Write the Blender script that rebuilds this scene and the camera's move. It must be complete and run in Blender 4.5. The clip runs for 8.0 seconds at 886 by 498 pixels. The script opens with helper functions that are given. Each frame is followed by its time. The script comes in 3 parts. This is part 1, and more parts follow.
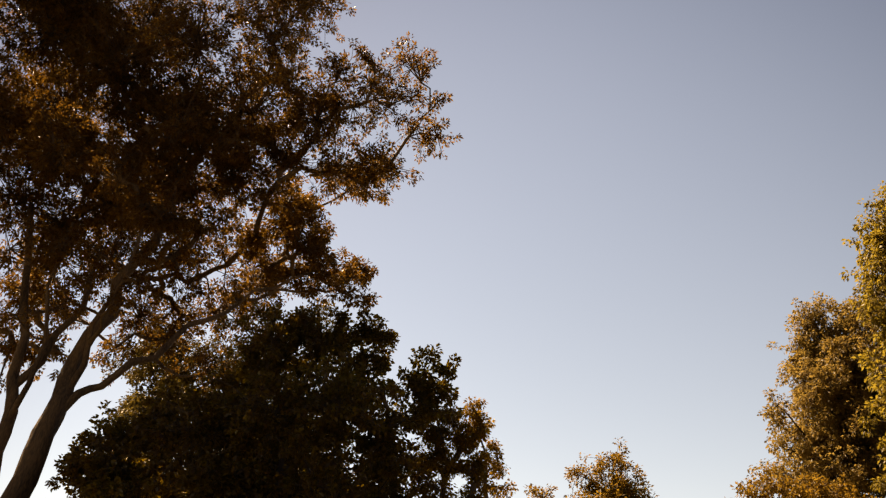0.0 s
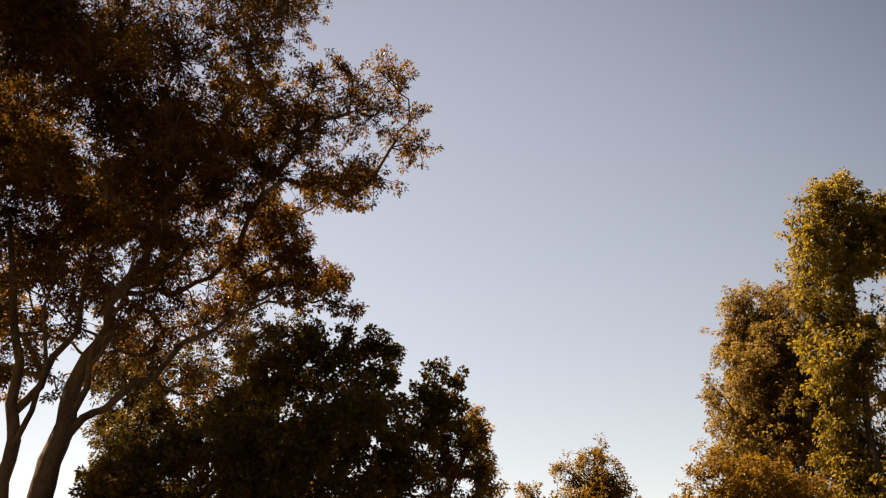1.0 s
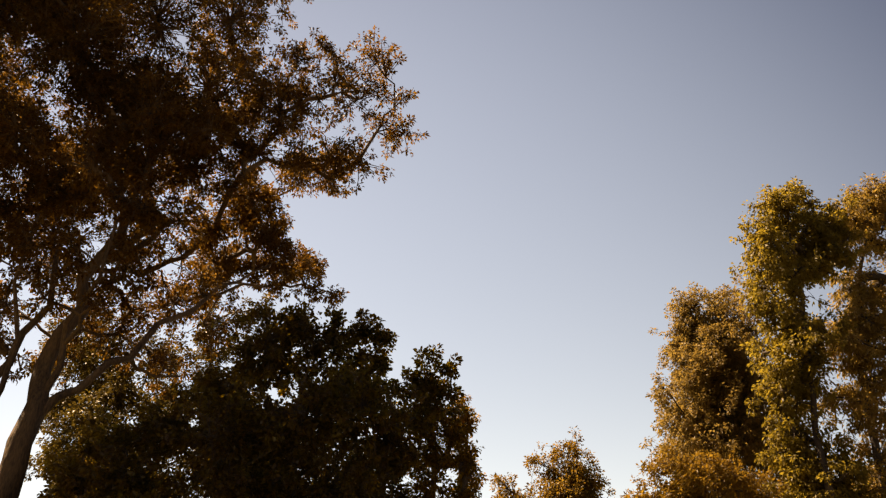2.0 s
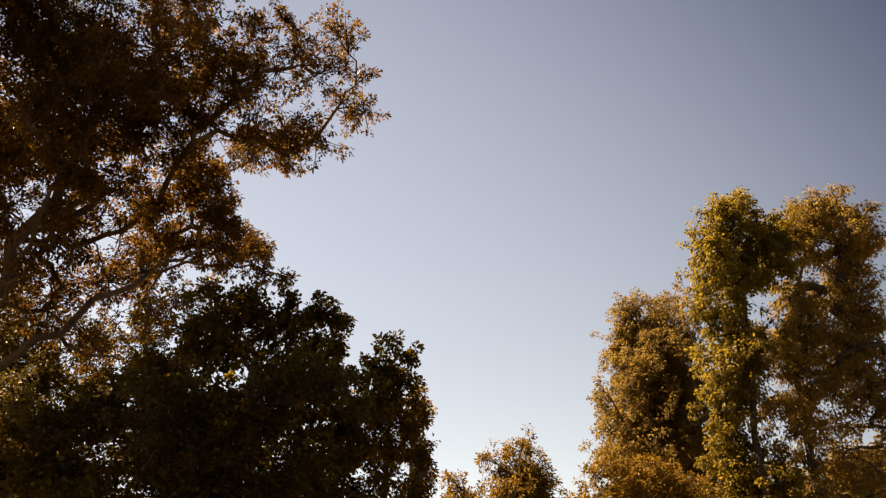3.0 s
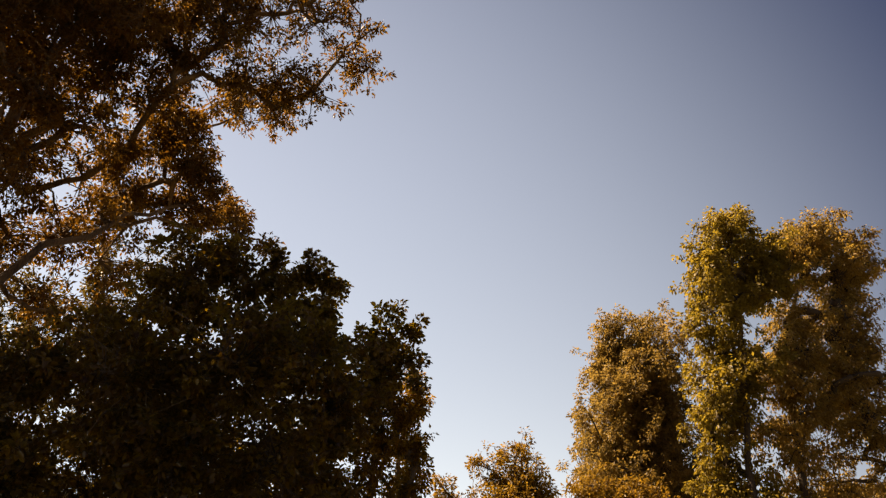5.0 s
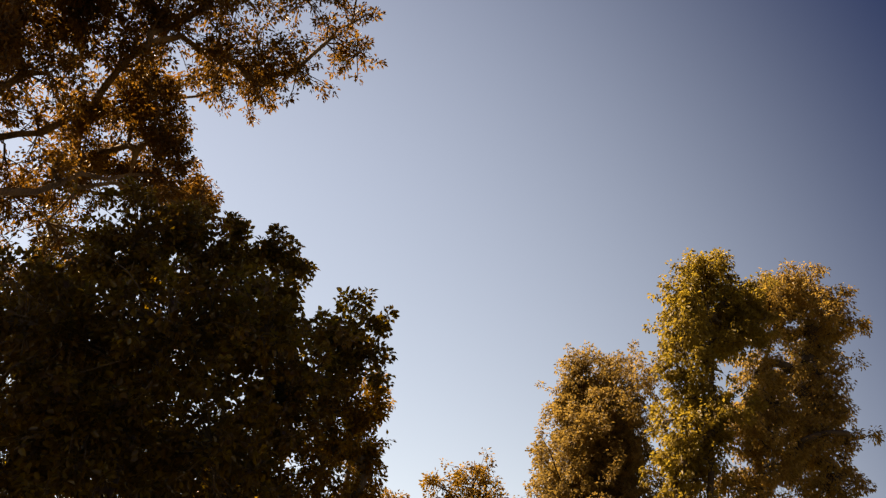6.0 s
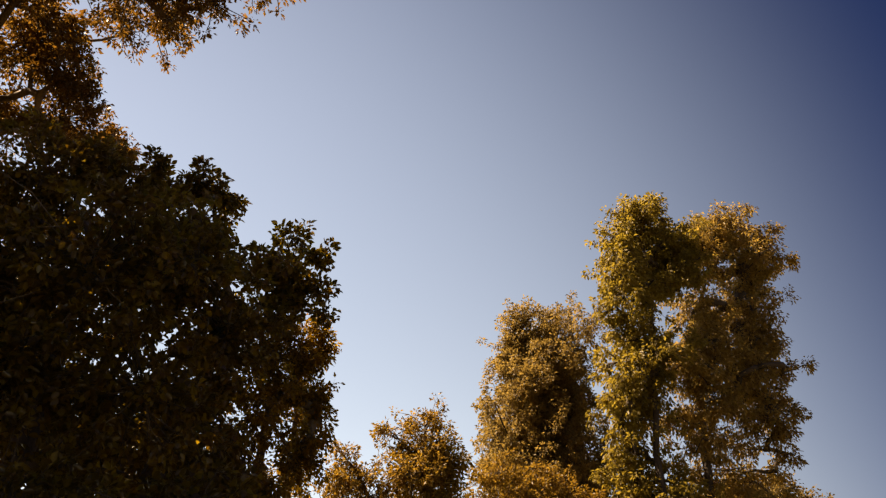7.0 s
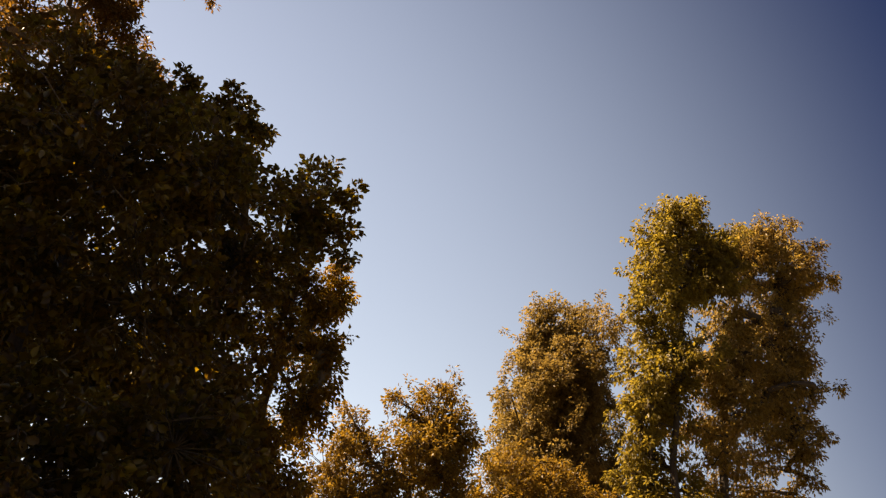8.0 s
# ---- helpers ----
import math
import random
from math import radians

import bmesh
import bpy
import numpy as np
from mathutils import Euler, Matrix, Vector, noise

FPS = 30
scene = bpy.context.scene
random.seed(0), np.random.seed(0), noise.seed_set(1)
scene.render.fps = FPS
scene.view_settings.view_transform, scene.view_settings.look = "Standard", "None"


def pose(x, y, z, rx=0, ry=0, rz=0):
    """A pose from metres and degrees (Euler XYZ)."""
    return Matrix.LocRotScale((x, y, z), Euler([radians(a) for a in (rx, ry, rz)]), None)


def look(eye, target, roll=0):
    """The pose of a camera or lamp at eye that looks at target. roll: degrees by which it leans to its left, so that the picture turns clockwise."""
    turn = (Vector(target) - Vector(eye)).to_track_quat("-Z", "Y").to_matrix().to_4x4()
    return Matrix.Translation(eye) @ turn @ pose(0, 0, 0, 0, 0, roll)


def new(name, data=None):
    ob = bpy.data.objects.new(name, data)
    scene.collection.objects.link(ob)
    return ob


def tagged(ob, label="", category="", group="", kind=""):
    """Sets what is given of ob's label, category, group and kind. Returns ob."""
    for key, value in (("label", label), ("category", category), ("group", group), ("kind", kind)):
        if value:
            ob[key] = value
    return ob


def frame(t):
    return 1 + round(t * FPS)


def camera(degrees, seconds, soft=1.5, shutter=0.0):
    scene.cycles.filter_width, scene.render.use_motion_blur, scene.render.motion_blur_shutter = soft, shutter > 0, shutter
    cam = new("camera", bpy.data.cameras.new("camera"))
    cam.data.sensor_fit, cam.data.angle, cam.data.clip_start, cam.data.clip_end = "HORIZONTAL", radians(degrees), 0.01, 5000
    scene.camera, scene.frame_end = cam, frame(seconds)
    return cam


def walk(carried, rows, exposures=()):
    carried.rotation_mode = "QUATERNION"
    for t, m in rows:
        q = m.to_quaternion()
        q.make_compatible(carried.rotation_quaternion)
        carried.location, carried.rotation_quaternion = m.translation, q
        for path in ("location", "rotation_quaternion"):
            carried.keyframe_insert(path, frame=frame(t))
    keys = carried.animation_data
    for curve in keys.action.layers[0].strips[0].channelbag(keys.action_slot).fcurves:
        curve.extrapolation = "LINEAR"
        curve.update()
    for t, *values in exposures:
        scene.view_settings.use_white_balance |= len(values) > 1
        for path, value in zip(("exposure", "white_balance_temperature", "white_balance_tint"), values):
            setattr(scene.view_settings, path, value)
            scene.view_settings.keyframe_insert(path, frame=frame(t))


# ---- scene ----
cam = camera(58.2, 8.0, soft=1.3)
METRES, EYE, TILT, LEAN, TURN = 8.0, 1.6, 32.0, -3.5, 0.0
ROWS = [
    (0.0, 0.0, 0.0, 0.0, 0.0, 0.0, -0.0),
    (0.5, -0.1003, -0.0375, 0.0476, -2.85, -2.93, 1.66),
    (1.0, -0.1841, -0.0435, 0.0674, -6.4, -1.31, 0.95),
    (2.5, -0.3354, 0.0383, 0.0179, -13.49, -1.52, -2.3),
    (3.0, -0.3451, 0.0868, 0.0001, -15.99, -1.02, -3.92),
    (3.5, -0.3508, 0.1422, -0.0151, -14.63, 1.47, -7.52),
    (4.0, -0.3566, 0.1947, -0.041, -17.32, 0.72, -6.83),
    (4.5, -0.3626, 0.2414, -0.0804, -18.1, 0.14, -6.11),
    (6.0, -0.3225, 0.3863, -0.1717, -20.87, 3.69, -13.02),
    (6.5, -0.3072, 0.4266, -0.2004, -21.54, 2.09, -13.97),
    (7.0, -0.301, 0.4521, -0.237, -25.74, 2.74, -9.53),
    (7.5, -0.2878, 0.4798, -0.2681, -27.25, 1.79, -9.43),
    (8.0, -0.2637, 0.5061, -0.288, -23.76, 1.96, -15.32),
]
walk(cam, [(t, pose(0, 0, EYE, TILT, LEAN, TURN) @ pose(METRES * x, METRES * y, METRES * z, 90 + pitch, roll, yaw)) for t, x, y, z, yaw, pitch, roll in ROWS],
     [(0.0, 1.35, 12000, 21), (2.5, 1.5, 12200, 21), (4.5, 1.55, 12000, 21), (6.5, 1.6, 10900, 19), (8.0, 1.62, 10700, 19)])


# --- the light of a clear afternoon, sun high on the left ---
SUN_AZ, SUN_EL = 302.0, 53.0          # degrees clockwise from +y, and above the horizon
az, el = radians(SUN_AZ), radians(SUN_EL)
sun_way = Vector((math.sin(az) * math.cos(el), math.cos(az) * math.cos(el), math.sin(el)))
world = bpy.data.worlds.new("sky")
scene.world = world
world.use_nodes = True
wn, wl = world.node_tree.nodes, world.node_tree.links
sky = wn.new("ShaderNodeTexSky")
sky.sky_type, sky.sun_disc = "NISHITA", False
sky.sun_elevation, sky.sun_rotation = radians(SUN_EL), radians(SUN_AZ)
sky.altitude, sky.air_density, sky.dust_density, sky.ozone_density = 100.0, 1.0, 0.2, 1.0
# vignette painted into the sky: pale low ahead and behind, deeper overhead and sideways
VIGNETTE_WAY = Vector((0.09, 0.94, 0.29)).normalized()
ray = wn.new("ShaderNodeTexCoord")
vignette_dot = wn.new("ShaderNodeVectorMath")
vignette_dot.operation = "DOT_PRODUCT"
vignette_dot.inputs[1].default_value = VIGNETTE_WAY
wl.new(ray.outputs["Generated"], vignette_dot.inputs[0])
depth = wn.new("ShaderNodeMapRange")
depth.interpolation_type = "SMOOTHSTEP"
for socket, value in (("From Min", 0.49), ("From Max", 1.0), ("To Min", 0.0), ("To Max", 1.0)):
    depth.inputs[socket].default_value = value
# pale sky behind the camera, added as fill for the trees' near sides
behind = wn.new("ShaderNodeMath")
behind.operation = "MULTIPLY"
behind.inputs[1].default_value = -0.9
wl.new(vignette_dot.outputs["Value"], behind.inputs[0])
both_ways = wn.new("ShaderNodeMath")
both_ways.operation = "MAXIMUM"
wl.new(vignette_dot.outputs["Value"], both_ways.inputs[0])
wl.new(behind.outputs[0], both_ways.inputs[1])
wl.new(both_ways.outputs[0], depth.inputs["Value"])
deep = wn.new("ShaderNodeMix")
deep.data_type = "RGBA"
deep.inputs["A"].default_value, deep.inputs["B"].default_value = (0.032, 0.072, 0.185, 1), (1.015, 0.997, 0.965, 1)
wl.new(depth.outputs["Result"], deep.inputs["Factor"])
vignetted_sky = wn.new("ShaderNodeMix")
vignetted_sky.data_type, vignetted_sky.blend_type = "RGBA", "MULTIPLY"
vignetted_sky.inputs["Factor"].default_value = 1.0
wl.new(sky.outputs[0], vignetted_sky.inputs["A"])
wl.new(deep.outputs["Result"], vignetted_sky.inputs["B"])
wl.new(vignetted_sky.outputs["Result"], wn["Background"].inputs["Color"])
wn["Background"].inputs["Strength"].default_value = 0.096
sun = new("sun", bpy.data.lights.new("sun", "SUN"))
sun.data.energy, sun.data.angle, sun.data.color = 4.8, radians(0.53), (1.0, 0.91, 0.77)
sun.matrix_world = look(sun_way * 60, (0, 0, 0))


# --- materials ---
def material(name):
    m = bpy.data.materials.new(name)
    m.use_nodes = True
    return m, m.node_tree.nodes, m.node_tree.links


def leaf_material(name, dark, mid, bright, through_share=0.35, single=False, lit_boost=1.0, rough=0.42, shine=0.28):
    """Leaves in three tints, varied from leaf to leaf and in soft patches over the crown; thin, their shine against the
    sun boosted by colour.
    """
    m, n, l = material(name)
    b = n["Principled BSDF"]
    ramp = n.new("ShaderNodeValToRGB")
    ramp.color_ramp.elements[0].color = (*dark, 1)
    ramp.color_ramp.elements[1].color = (*bright, 1)
    ramp.color_ramp.elements.new(0.5).color = (*mid, 1)
    geo = n.new("ShaderNodeObjectInfo" if single else "ShaderNodeNewGeometry")
    where = n.new("ShaderNodeTexCoord")
    patch = n.new("ShaderNodeTexNoise")
    patch.inputs["Scale"].default_value, patch.inputs["Detail"].default_value = 0.9, 2.0
    l.new(where.outputs["Object"], patch.inputs["Vector"])
    mixed = n.new("ShaderNodeMath")
    mixed.operation = "MULTIPLY_ADD"
    l.new(geo.outputs["Random" if single else "Random Per Island"], mixed.inputs[0])
    mixed.inputs[1].default_value = 0.62
    less = n.new("ShaderNodeMath")
    less.operation = "MULTIPLY_ADD"
    l.new(patch.outputs["Fac"], less.inputs[0])
    less.inputs[1].default_value, less.inputs[2].default_value = 1.1, -0.36
    l.new(less.outputs[0], mixed.inputs[2])
    l.new(mixed.outputs[0], ramp.inputs["Fac"])
    grain = n.new("ShaderNodeTexNoise")
    grain.inputs["Scale"].default_value = 60.0
    l.new(where.outputs["Object"], grain.inputs["Vector"])
    blotch = n.new("ShaderNodeMix")
    blotch.data_type, blotch.blend_type = "RGBA", "MULTIPLY"
    blotch.inputs["Factor"].default_value = 0.35
    l.new(ramp.outputs["Color"], blotch.inputs["A"])
    l.new(grain.outputs["Fac"], blotch.inputs["B"])
    l.new(blotch.outputs["Result"], b.inputs["Base Color"])
    b.inputs["Roughness"].default_value = rough
    b.inputs["Specular IOR Level"].default_value = shine
    thin = n.new("ShaderNodeBsdfTranslucent")
    passed = n.new("ShaderNodeMix")     # passed-through colour, boosted and yellowed per tree to imitate sun in the leaves
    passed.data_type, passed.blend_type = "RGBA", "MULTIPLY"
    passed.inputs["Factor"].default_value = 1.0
    passed.inputs["B"].default_value = (lit_boost, lit_boost * (0.92 + 0.08 / lit_boost), 0.45 + 0.5 * lit_boost, 1)
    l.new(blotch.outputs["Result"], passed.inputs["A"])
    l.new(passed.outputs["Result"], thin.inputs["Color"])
    both = n.new("ShaderNodeMixShader")
    both.inputs[0].default_value = through_share
    l.new(b.outputs[0], both.inputs[1])
    l.new(thin.outputs[0], both.inputs[2])
    l.new(both.outputs[0], n["Material Output"].inputs["Surface"])
    return m


def bark_material(name, low, high, scale=6.0):
    m, n, l = material(name)
    b = n["Principled BSDF"]
    where = n.new("ShaderNodeTexCoord")
    stretch = n.new("ShaderNodeMapping")
    stretch.inputs["Scale"].default_value = (1, 1, 0.25)
    l.new(where.outputs["Object"], stretch.inputs["Vector"])
    big, fine = n.new("ShaderNodeTexNoise"), n.new("ShaderNodeTexNoise")
    big.inputs["Scale"].default_value, big.inputs["Detail"].default_value = scale * 0.4, 4.0
    fine.inputs["Scale"].default_value, fine.inputs["Detail"].default_value = scale * 7, 6.0
    for t in (big, fine):
        l.new(stretch.outputs[0], t.inputs["Vector"])
    mean = n.new("ShaderNodeMath")
    mean.operation = "MULTIPLY_ADD"
    mean.inputs[1].default_value = 0.4
    l.new(fine.outputs["Fac"], mean.inputs[0])
    part2 = n.new("ShaderNodeMath")
    part2.operation = "MULTIPLY"
    part2.inputs[1].default_value = 0.6
    l.new(big.outputs["Fac"], part2.inputs[0])
    l.new(part2.outputs[0], mean.inputs[2])
    ramp = n.new("ShaderNodeValToRGB")
    ramp.color_ramp.elements[0].position, ramp.color_ramp.elements[0].color = 0.36, (*low, 1)
    ramp.color_ramp.elements[1].position, ramp.color_ramp.elements[1].color = 0.64, (*high, 1)
    l.new(mean.outputs[0], ramp.inputs["Fac"])
    l.new(ramp.outputs["Color"], b.inputs["Base Color"])
    b.inputs["Roughness"].default_value = 0.85
    bump = n.new("ShaderNodeBump")
    bump.inputs["Strength"].default_value, bump.inputs["Distance"].default_value = 0.6, 0.02
    l.new(fine.outputs["Fac"], bump.inputs["Height"])
    l.new(bump.outputs[0], b.inputs["Normal"])
    return m


def grass_material():
    m, n, l = material("dry_grass")
    b = n["Principled BSDF"]
    where = n.new("ShaderNodeTexCoord")
    big, fine = n.new("ShaderNodeTexNoise"), n.new("ShaderNodeTexNoise")
    big.inputs["Scale"].default_value, fine.inputs["Scale"].default_value = 0.15, 14.0
    fine.inputs["Detail"].default_value = 8.0
    for t in (big, fine):
        l.new(where.outputs["Object"], t.inputs["Vector"])
    mix = n.new("ShaderNodeMix")
    mix.data_type = "RGBA"
    mix.inputs["A"].default_value, mix.inputs["B"].default_value = (0.04, 0.036, 0.014, 1), (0.10, 0.08, 0.032, 1)
    add = n.new("ShaderNodeMath")
    add.operation = "MULTIPLY"
    l.new(big.outputs["Fac"], add.inputs[0])
    l.new(fine.outputs["Fac"], add.inputs[1])
    scale = n.new("ShaderNodeMath")
    scale.operation = "MULTIPLY"
    scale.inputs[1].default_value = 3.2
    l.new(add.outputs[0], scale.inputs[0])
    l.new(scale.outputs[0], mix.inputs["Factor"])
    l.new(mix.outputs["Result"], b.inputs["Base Color"])
    b.inputs["Roughness"].default_value = 0.95
    bump = n.new("ShaderNodeBump")
    bump.inputs["Distance"].default_value = 0.05
    l.new(fine.outputs["Fac"], bump.inputs["Height"])
    l.new(bump.outputs[0], b.inputs["Normal"])
    return m


GUM_LEAF = ((0.074, 0.033, 0.007), (0.150, 0.073, 0.015), (0.25, 0.140, 0.031))
GREEN_LEAF = ((0.040, 0.020, 0.004), (0.090, 0.054, 0.008), (0.18, 0.130, 0.016))
BROWN_LEAF = ((0.058, 0.029, 0.005), (0.128, 0.069, 0.010), (0.24, 0.148, 0.018))
GOLD_LEAF = ((0.106, 0.078, 0.016), (0.200, 0.150, 0.031), (0.285, 0.220, 0.048))
OLIVE_LEAF = ((0.052, 0.034, 0.008), (0.105, 0.072, 0.016), (0.18, 0.130, 0.028))
UMBER_LEAF = ((0.142, 0.092, 0.028), (0.235, 0.158, 0.049), (0.32, 0.226, 0.072))
OCHRE_LEAF = ((0.155, 0.102, 0.032), (0.240, 0.163, 0.054), (0.318, 0.224, 0.078))
RUST_LEAF = ((0.125, 0.068, 0.013), (0.24, 0.138, 0.026), (0.345, 0.22, 0.042))
BARK_PALE = bark_material("pale_smooth_bark", (0.020, 0.010, 0.004), (0.17, 0.098, 0.045), 7.0)
BARK_DARK = bark_material("dark_rough_bark", (0.035, 0.024, 0.016), (0.13, 0.09, 0.06), 8.0)
BARK_DEEP = bark_material("dark_brown_bark", (0.018, 0.012, 0.008), (0.06, 0.04, 0.026), 8.0)
GRASS = grass_material()


# --- builders ---
def part(name, mesh, mat, parent, label="", kind=""):
    mesh.materials.append(mat)
    ob = new(name, mesh)
    ob.parent = parent
    return tagged(ob, label, kind=kind)


def tube_mesh(name, chains, sides):
    """One mesh of tapering round stems. A chain is a list of (place, radius)."""
    verts, faces = [], []
    for chain in chains:
        k = sides if chain[0][1] > 0.03 else (4 if chain[0][1] > 0.008 else 3)
        side = None
        start = len(verts)
        for i, (p, r) in enumerate(chain):
            a, b = chain[max(i - 1, 0)][0], chain[min(i + 1, len(chain) - 1)][0]
            way = (b - a)
            way = way / max(np.linalg.norm(way), 1e-6)
            if side is None:
                side = np.cross(way, (0.31, 0.95, 0.05) if abs(way[2]) > 0.8 else (0, 0, 1.0))
            side = side - way * side.dot(way)
            side = side / max(np.linalg.norm(side), 1e-6)
            up = np.cross(way, side)
            for j in range(k):
                w = 2 * math.pi * j / k
                swell = 1 + 0.10 * math.sin(3 * w + 1.7 * i) * (r > 0.05)
                verts.append(p + (side * math.cos(w) + up * math.sin(w)) * r * swell)
            if i:
                for j in range(k):
                    q, s = start + (i - 1) * k + j, start + (i - 1) * k + (j + 1) % k
                    faces.append((q, s, s + k, q + k))
        tip = start + (len(chain) - 1) * k
        faces.append(tuple(range(tip, tip + k)))
    me = bpy.data.meshes.new(name)
    me.from_pydata([tuple(v) for v in verts], [], faces)
    me.polygons.foreach_set("use_smooth", [True] * len(me.polygons))
    return me


LEAF_SHAPE = np.array([(0, 0, 0), (-0.5, 0.3, 0.12), (-0.42, 0.66, 0.10), (0, 1, -0.12), (0.42, 0.66, 0.10), (0.5, 0.3, 0.12)])


KITE_SHAPE = np.array([(0, 0, 0), (-0.5, 0.42, 0.12), (0, 1, -0.08), (0.5, 0.42, 0.12)])


def leaf_frames(rng, n, outward, droop, length):
    """Axes of n leaves: along the blade, across it, and its face."""
    along = outward + rng.normal(0, 0.45, (n, 3)) + (0, 0, -droop)
    along /= np.linalg.norm(along, axis=1)[:, None]
    face = rng.normal(0, 0.7, (n, 3)) + (0, 0, 0.8)
    across = np.cross(along, face)
    across /= np.linalg.norm(across, axis=1)[:, None] + 1e-9
    face = np.cross(across, along)
    size = length * rng.uniform(0.65, 1.3, n)
    return along, across, face, size


def leaf_mesh(name, rng, places, outward, length, width, droop, broad):
    """All the leaves of one limb: each a blade folded along its midrib, six-cornered where broad, else a kite."""
    n = len(places)
    along, across, face, size = leaf_frames(rng, n, outward, droop, length)
    s = size[:, None, None]
    shape = LEAF_SHAPE if broad else KITE_SHAPE
    halves = (0, 1, 2, 3, 0, 3, 4, 5) if broad else (0, 1, 2, 0, 2, 3)
    k, half = len(shape), len(halves) // 2
    v = (places[:, None] + shape[None, :, 0, None] * across[:, None] * s * width
         + shape[None, :, 1, None] * along[:, None] * s + shape[None, :, 2, None] * face[:, None] * s)
    me = bpy.data.meshes.new(name)
    me.vertices.add(k * n)
    me.vertices.foreach_set("co", v.reshape(-1).astype(np.float32))
    corners = (np.array(halves)[None] + k * np.arange(n)[:, None]).reshape(-1)
    me.loops.add(2 * half * n)
    me.loops.foreach_set("vertex_index", corners.astype(np.int32))
    me.polygons.add(2 * n)
    me.polygons.foreach_set("loop_start", np.arange(0, 2 * half * n, half, dtype=np.int32))
    me.update(calc_edges=True)
    return me


def single_leaf(name, width, mat):
    """One leaf a metre long, to be scaled; shared by all the leaves that stand alone."""
    me = bpy.data.meshes.get(name)
    if me is None:
        me = bpy.data.meshes.new(name)
        me.from_pydata([(x * width, y, z) for x, y, z in LEAF_SHAPE.tolist()], [], [(0, 1, 2, 3), (0, 3, 4, 5)])
        me.materials.append(mat)
    return me


def unit(rng, n):
    v = rng.normal(0, 1, (n, 3))
    return v / np.linalg.norm(v, axis=1)[:, None]


def bent(rng, a, b, steps, sag, crook=0.05):
    """A crooked way from a to b, with no end points at a."""
    a, b = np.array(a, float), np.array(b, float)
    far = np.linalg.norm(b - a)
    kink = rng.normal(0, crook * far, (2, 3))
    out = []
    for i in range(1, steps + 1):
        u = i / steps
        p = a + (b - a) * u + kink[0] * math.sin(math.pi * u) + kink[1] * math.sin(2 * math.pi * u)
        p[2] += sag * far * math.sin(math.pi * u)
        out.append(p)
    return out


def filled(masses, seed, reach=1.25, size=0.72):
    """The boughs, and smaller ones between each bough and its nearest neighbours."""
    rng = np.random.default_rng(seed)
    more = []
    for i, a in enumerate(masses):
        for b in masses[i + 1:]:
            gap = math.dist(a[:3], b[:3])
            if 0.45 * (a[3] + b[3]) < gap < reach * (a[3] + b[3]) and rng.random() < 0.7:
                r = size * 0.5 * (a[3] + b[3]) * rng.uniform(0.75, 1.1)
                x, y, z = (0.5 * (a[k] + b[k]) + rng.normal(0, 0.22 * r) for k in range(3))
                more.append((x, y + rng.normal(0, 0.5 * r), z, r))
    return list(masses) + more


def fuller(masses, by):
    return [(x, y, z, r + by, *share) for x, y, z, r, *share in masses]


def deepened(masses, seed, depth=0.9):
    """The boughs, and a like one in front of or behind each."""
    rng = np.random.default_rng(seed)
    more = []
    for x, y, z, r, *share in masses:
        side = depth * (1 if rng.random() < 0.5 else -1) * rng.uniform(0.7, 1.3)
        more.append((x + 0.3 * rng.normal() * r, y + side, z + 0.3 * rng.normal() * r, r * rng.uniform(0.75, 0.95), *share))
    return list(masses) + more


MEADOW = np.array((-2.4, 2.5, 1.8))


def in_clear(places, clear, rng):
    """Which of the places lie in an open way through the crown, or before it alone where a trunk stands bare; its rim is ragged."""
    shut = np.zeros(len(places), bool)
    for x, y, z, r, *bare in clear:
        p = np.array((x, y, z)) - MEADOW
        depth = np.linalg.norm(p)
        p /= depth
        off = places - MEADOW
        along = off @ p
        gap = np.linalg.norm(off - along[:, None] * p, axis=1)
        shut |= (gap < r * rng.uniform(0.7, 1.15, len(places))) & ((along < depth + 0.2) if bare else rng.random(len(places)) < 0.85)
    return shut


